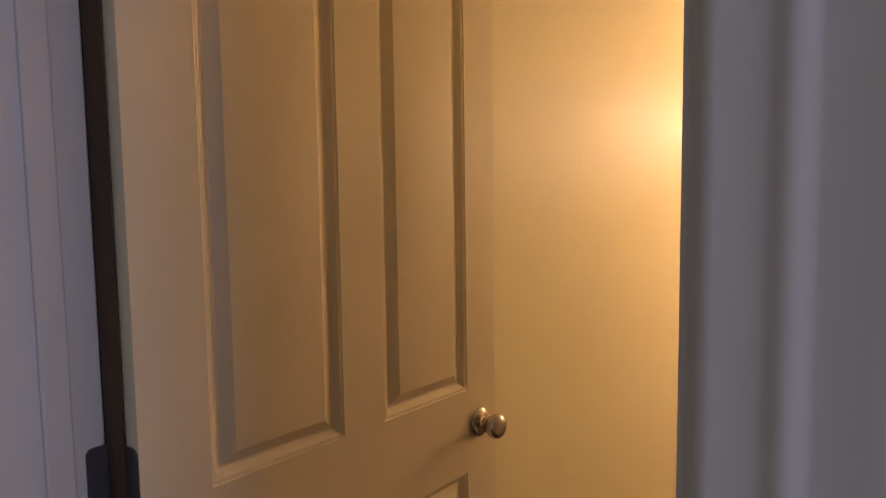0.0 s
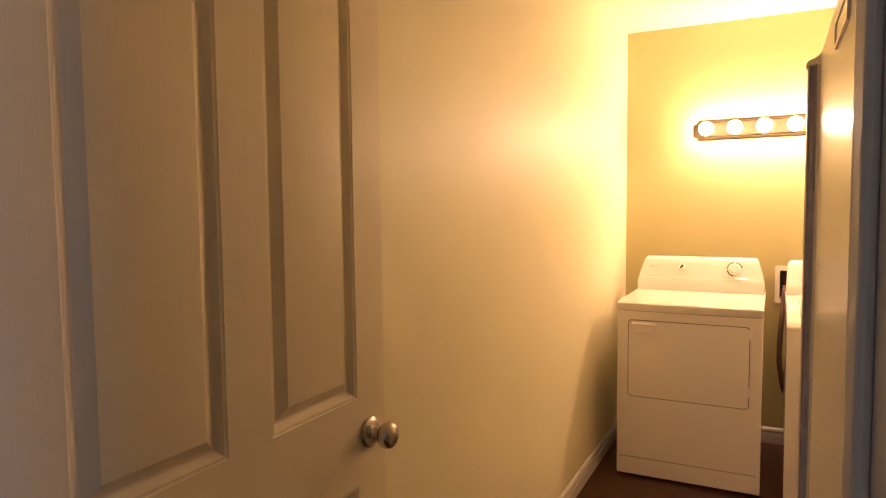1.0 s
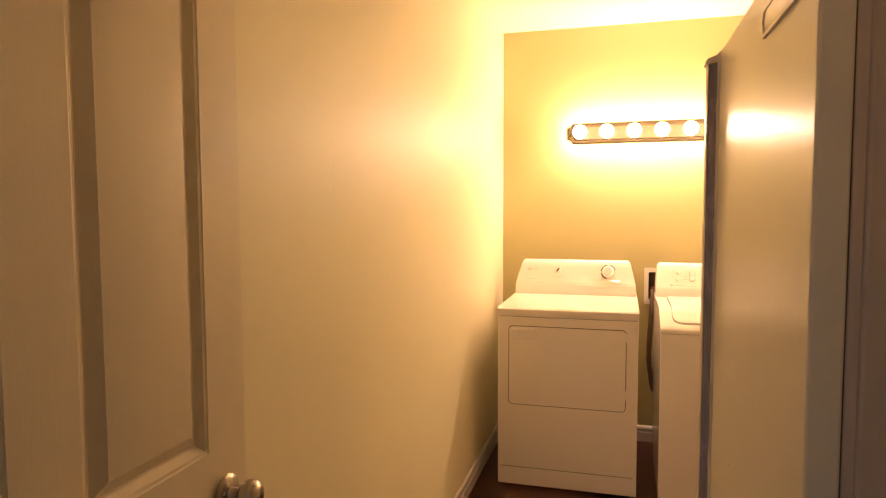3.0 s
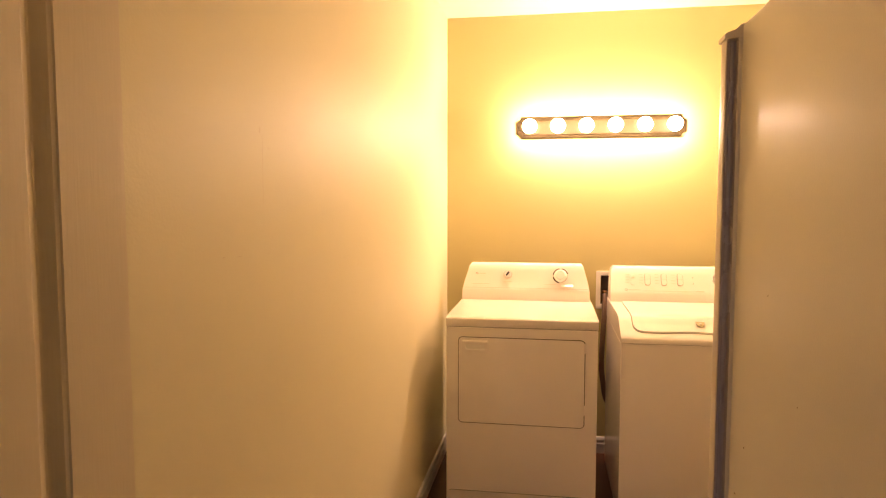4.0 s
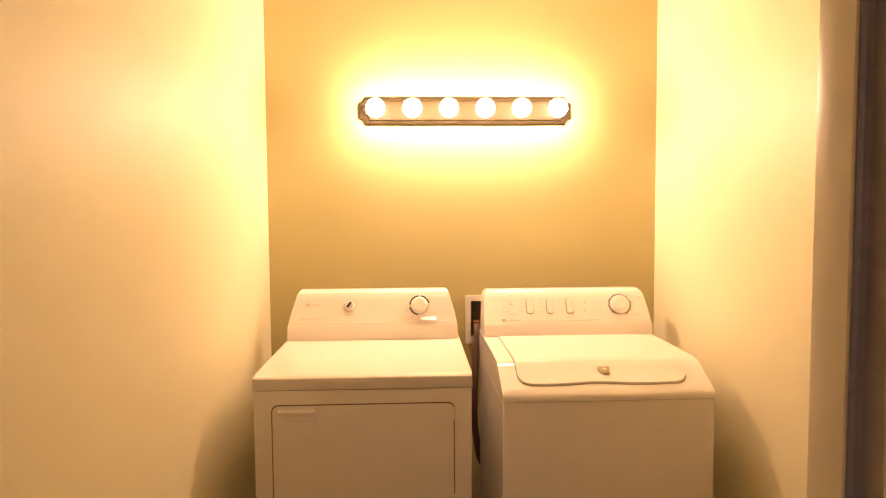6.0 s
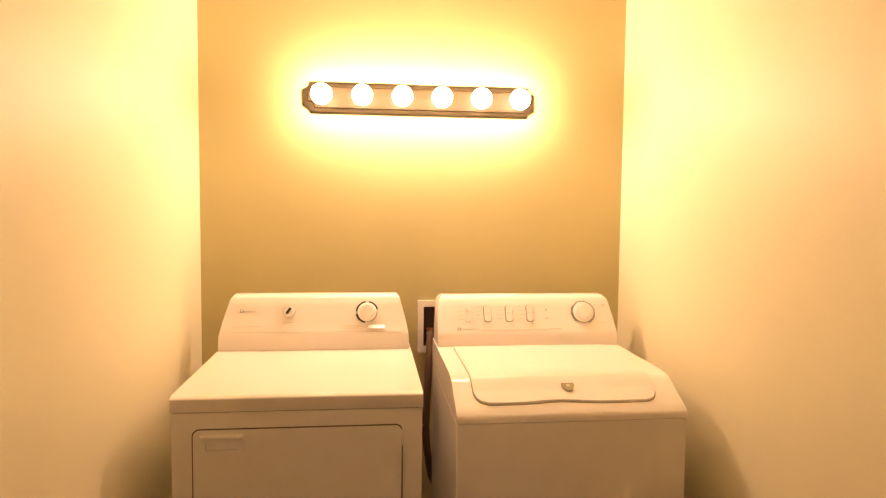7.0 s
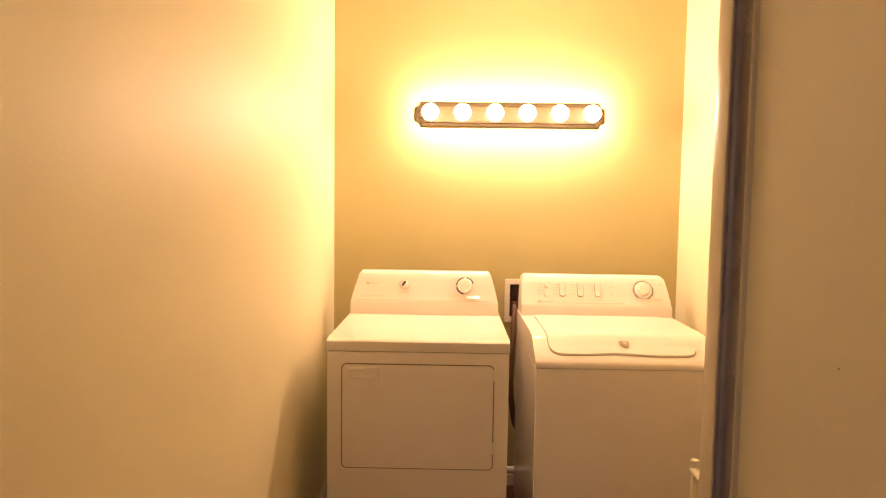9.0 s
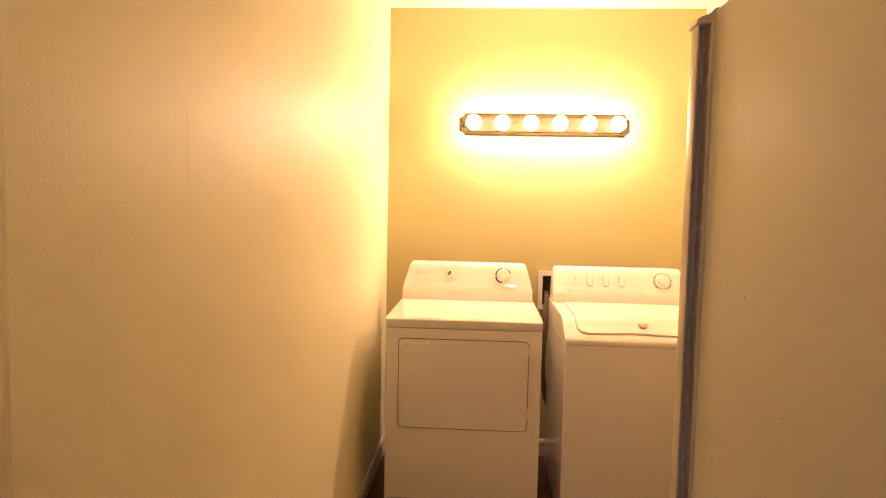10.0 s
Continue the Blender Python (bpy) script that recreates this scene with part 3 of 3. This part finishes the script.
def washer():
    x0, x1, yf, yb = 0.914, 1.604, -0.847, -0.12
    w = thing("washing_machine", ((x0 + x1) / 2, -0.5, 0), "white top-loading washing machine with a closed sloping lid", "washing machine")
    part("body", box(x0, x1, yf, yb, 0.012, 0.8270, 0.004, 3), ENAMEL, w)
    part("seam", box(x0 + 0.004, x1 - 0.004, yf + 0.003, yb, 0.820, 0.833), LID_GAP, w)
    deck = [(yb, 0.829), (yf - 0.002, 0.829), (yf - 0.003, 0.842), (yf + 0.004, 0.852), (yf + 0.03, 0.868), (-0.765, 0.894), (-0.735, 0.912), (-0.717, 0.9215), (-0.695, 0.926), (-0.66, 0.928), (-0.60, 0.929), (yb, 0.929)]
    part("top_deck", prism(deck, "x", x0 - 0.001, x1 + 0.001, 0.006, 3), ENAMEL, w, smooth=50)

    def height(y):
        pts = [(-0.855, 0.846), (-0.843, 0.852), (-0.817, 0.868), (-0.765, 0.894), (-0.735, 0.912), (-0.717, 0.9215), (-0.695, 0.926), (-0.66, 0.928), (-0.60, 0.929), (0.0, 0.929)]
        for (a, p), (b, q) in zip(pts, pts[1:]):
            if a <= y <= b:
                return p + (q - p) * (y - a) / (b - a)
        return 0.929

    def lid_mesh(grow, lift):
        bm = bmesh.new()
        nx, ny = 28, 70
        rows = []
        for k in range(ny + 1):
            t = k / ny
            row = []
            for i in range(nx + 1):
                s = i / nx
                a, b = 0.972 - grow, 1.535 + grow
                corner = 0.042 * (1 - math.sqrt(max(0.0, 1 - max(0.0, (t - 0.90) / 0.10) ** 2)))
                x = a + corner + (b - a - 2 * corner) * s
                front = -0.812 - grow + 0.010 * math.exp(-((s - 0.45) / 0.2) ** 2) - 0.004 * math.sin(math.pi * s)
                y = -0.315 + (front + 0.315) * t
                row.append(bm.verts.new((x, y, height(y) + lift)))
            rows.append(row)
        for p, q in zip(rows, rows[1:]):
            for i in range(nx):
                bm.faces.new((p[i], p[i + 1], q[i + 1], q[i]))
        res = bmesh.ops.extrude_face_region(bm, geom=bm.faces[:])
        bmesh.ops.translate(bm, vec=(0, 0, -lift - 0.004), verts=[v for v in res["geom"] if isinstance(v, bmesh.types.BMVert)])
        return bm

    # strip a little wider than the lid, coloured as the gap's shadow
    part("lid_gap", lid_mesh(0.0016, 0.0012), LID_GAP, w, "narrow olive strip for the shade in the gap round the lid")
    lid = part("lid", lid_mesh(0.0, 0.008), ENAMEL, w, "white lid with a wavy front lip", smooth=50)
    sh = [(-0.019, 0.013), (0.019, 0.013), (0.019, 0.0), (0.012, -0.013), (0.002, -0.019), (-0.004, -0.019), (-0.013, -0.013), (-0.019, 0.0)]
    em = part("emblem", place(prism(sh, "z", 0, 0.003, 0.001), pose(1.264, -0.763, 0.9075, 29, 0, 0)), GOLD, lid, "gold shield emblem")
    part("emblem_crest", place(lathe([(0, 0.003), (0.008, 0.003), (0.006, 0.0045), (0, 0.0046)], pose(0, 0, 0), 6), pose(1.264, -0.763, 0.9075, 29, 0, 0)), PRINT, em)
    part("console", loft([(0.926, x0 + 0.003, x1 + 0.003, -0.286, -0.13), (0.972, x0 + 0.003, x1 + 0.002, -0.284, -0.13), (0.985, x0 + 0.003, x1, -0.276, -0.13),
                          (1.03, x0 + 0.005, x1 - 0.006, -0.254, -0.13), (1.075, x0 + 0.008, x1 - 0.015, -0.232, -0.13), (1.097, x0 + 0.012, x1 - 0.021, -0.220, -0.135),
                          (1.110, x0 + 0.024, x1 - 0.034, -0.202, -0.15)], 0.008), ENAMEL_SATIN, w, smooth=45)
    face = (0.985, -0.2775, 1.097, -0.2215)
    m = lambda x, z: on_face(x, z, face[0], face[1], face[2], face[3])
    for x in (1.108, 1.191, 1.272):
        out, inn = rounded(-0.015, 0.015, -0.034, 0.034, 0.012, 4), rounded(-0.0128, 0.0128, -0.0318, 0.0318, 0.010, 4)
        sw = part("switch", place(prism([(a, b) for a, b in inn], "z", 0, 0.006, 0.002), m(x, 1.046)), ENAMEL_SATIN, w, "white rocker switch")
        part("switch_gap", place(prism(out, "z", -0.001, 0.0012), m(x, 1.046)), LOGO, sw)
        part("switch_split", flat(-0.0128, 0.0128, -0.0008, 0.0008, 0.0066, m(x, 1.046)), PRINT, sw)
    slot = part("slide_switch", place(prism(rounded(-0.011, 0.011, -0.032, 0.032, 0.006, 3), "z", 0, 0.004, 0.001), m(1.034, 1.045)), ENAMEL_SATIN, w, "white slide switch")
    part("slider", flat(-0.008, 0.008, 0.006, 0.026, 0.008, m(1.034, 1.045), 0.002), GREY_PLASTIC, slot, "grey ribbed slider")
    for x in (1.005, 1.075, 1.155, 1.238):
        for k in range(4):
            part("print_bar", flat(-0.010, 0.010, -0.0009, 0.0009, 0.0006, m(x, 1.070 - 0.014 * k)), PRINT, w)
    for z in (1.058, 1.028):
        part("indicator", lathe([(0, 0), (0.0022, 0), (0.0018, 0.0012), (0, 0.0014)], m(1.337, z), 10), DARK_PLASTIC, w, "tiny indicator light")
    part("logo_mark", place(ring(rounded(-0.0065, 0.0065, -0.005, 0.005, 0.0015, 2), rounded(-0.0045, 0.0045, -0.003, 0.003, 0.001, 2), -0.0009, 0.0003), m(0.998, 0.993) @ pose(0, 0, 0, -90, 0, 0)), LOGO, w)
    part("print_bar", flat(-0.030, 0.030, -0.0016, 0.0016, 0.0006, m(1.040, 0.993)), PRINT, w)
    part("print_bar", flat(-0.13, 0.13, -0.0007, 0.0007, 0.0006, m(1.215, 0.989)), PRINT, w)
    part("print_bar", flat(-0.022, 0.022, -0.0018, 0.0018, 0.0006, m(1.368, 0.991)), PRINT, w)
    dial(w, m(1.482, 1.048), 0.028, 0.040, tick_count=34)
    part("print_bar", flat(-0.007, 0.007, -0.003, 0.003, 0.0006, m(1.566, 1.074)), PRINT, w)
    part("print_bar", flat(-0.016, 0.016, -0.0009, 0.0009, 0.0006, m(1.552, 1.010)), PRINT, w)
    for x in (x0 + 0.05, x1 - 0.05):
        for y in (yf + 0.06, yb - 0.06):
            part("foot", lathe([(0, 0), (0.02, 0), (0.02, 0.006), (0.01, 0.008), (0.01, 0.02)], pose(x, y, 0), 12), DARK_PLASTIC, w)


dryer()
washer()

# ---- washer outlet box and hose ----
ob_box = thing("outlet_box", (0.96, 0, 0.95), "white plastic washer outlet box set in the wall", "outlet box")
part("frame", ring(rounded(0.861, 1.06, 0.846, 1.062, 0.006, 3), rounded(0.886, 1.035, 0.874, 1.037, 0.004, 3), -0.010, 0.002), ENAMEL_SATIN, ob_box)
# lining of the recess, its inner shade painted as brown
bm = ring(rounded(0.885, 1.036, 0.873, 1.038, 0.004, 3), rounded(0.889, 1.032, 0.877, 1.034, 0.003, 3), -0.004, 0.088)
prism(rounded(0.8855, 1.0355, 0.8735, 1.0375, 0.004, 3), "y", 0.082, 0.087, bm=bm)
part("recess", bm, SHADOW_BOX, ob_box, "recess of the outlet box, browned for its shade")
for x in (0.912, 1.0):
    v = part("valve", lathe([(0, 0), (0.012, 0), (0.012, 0.02), (0.008, 0.022), (0.008, 0.045), (0.014, 0.046), (0.014, 0.054), (0, 0.055)], pose(x, 0.02, 0.893, 14, 0, 0), 14), BRASS, ob_box, "aged brass valve")
    part("valve_handle", box(x - 0.013, x + 0.013, 0.001, 0.012, 0.940, 0.949, 0.003), BRASS, v)
hose = new("supply_hose", finish(tube(bend([(0.912, 0.010, 0.925), (0.912, -0.02, 0.915), (0.908, -0.050, 0.86), (0.900, -0.085, 0.76), (0.892, -0.10, 0.62), (0.892, -0.10, 0.52), (0.902, -0.095, 0.44), (0.915, -0.08, 0.36), (0.94, -0.07, 0.30)]), 0.015, 12), "supply_hose", RUBBER))
tagged(hose, "dark rubber water hose hanging between the machines", "hose")

# ---- six-bulb light bar ----
light = thing("vanity_light", (0.867, 0, 1.875), "six-bulb vanity light bar with a bronze back plate, lit", "wall light")


def scalloped(x0, x1, z0, z1, r):
    """A plate with the corners scooped out."""
    pts = []
    for cx, cz, a in ((x1, z1, 270), (x0, z1, 360), (x0, z0, 90), (x1, z0, 180)):
        for i in range(7):
            t = radians(a - 90 * i / 6)
            pts.append((cx + r * math.cos(t), cz + r * math.sin(t)))
    return pts


def strip(x0, x1, steps, z0, z1, r):
    """A plate built up in moulded steps towards the middle."""
    bm = bmesh.new()
    rows = [[bm.verts.new((u, -d, v)) for u, v in scalloped(x0 + s, x1 - s, z0 + s, z1 - s, r)] for s, d in steps]
    for p, q in zip(rows, rows[1:]):
        n = len(p)
        for i in range(n):
            bm.faces.new((p[i], p[(i + 1) % n], q[(i + 1) % n], q[i]))
    bm.faces.new(rows[0])
    bm.faces.new(list(reversed(rows[-1])))
    return bm


part("back_plate", strip(0.402, 1.332, [(0.0, 0.0), (0.0, 0.010), (0.002, 0.012), (0.017, 0.015), (0.020, 0.022), (0.026, 0.024)], 1.815, 1.934, 0.026), BRONZE, light, smooth=40)
bulb_mesh = finish(lathe([(0.014, -0.01), (0.014, 0.012), (0.017, 0.022)] + [(0.0400 * math.sin(radians(a)), 0.060 - 0.0400 * math.cos(radians(a))) for a in range(32, 180, 10)] + [(0, 0.100)], pose(0, 0, 0), 28), "bulb", GLOW, 80)
cup_mesh = finish(lathe([(0.024, 0.0), (0.025, 0.006), (0.022, 0.012), (0.017, 0.015), (0.015, 0.015)], pose(0, 0, 0), 24), "socket", BRONZE)
for k in range(6):
    x = 0.479 + k * 0.1553
    cup = new("socket", cup_mesh)
    cup.parent, cup.matrix_parent_inverse, cup.matrix_basis = light, Matrix.Translation(-Vector(light.location)), pose(x, -0.026, 1.875, 90, 0, 0)
    bulb = new("bulb", bulb_mesh)
    bulb.parent, bulb.matrix_parent_inverse, bulb.matrix_basis = light, Matrix.Translation(-Vector(light.location)), pose(x, -0.038, 1.875, 90, 0, 0)
    tagged(bulb, "round glowing globe bulb")

# ---- white tubular drying rack behind the freezer ----
rack = thing("drying_rack", (1.46, -1.75, 0), "white tubular laundry rack standing beside the washer", "laundry rack")
RX0, RX1, RY0, RY1, RZ = 1.268, 1.64, -2.0, -1.5, 0.745
for x in (RX0, RX1):
    for y in (RY0, RY1):
        p = part("post", tube([(x, y, 0.0), (x, y, RZ - 0.012)], 0.010, 12), WHITE_TUBE, rack)
        part("cap", lathe([(0.0085, -0.016), (0.0085, -0.004), (0.0115, -0.003), (0.0120, 0.001), (0.0100, 0.004), (0, 0.005)], pose(x, y, RZ), 14), WHITE_TUBE, p)
for z in (RZ - 0.012, 0.14):
    for y in (RY0, RY1):
        part("rail", tube([(RX0, y, z), (RX1, y, z)], 0.0058, 10), WHITE_TUBE, rack)
    for x in (RX0, RX1):
        rail = part("rail", tube([(x, RY0 - 0.010, z - 0.014), (x, RY1 + 0.010, z - 0.014)], 0.0115, 12), WHITE_TUBE, rack)
        for y in (RY0 + 0.055, RY1 - 0.055):
            part("collar", lathe([(0.0110, -0.007), (0.0138, -0.006), (0.0142, 0.0), (0.0138, 0.006), (0.0110, 0.007)], pose(x, y, z - 0.014, 90, 0, 0), 14), WHITE_TUBE, rail)
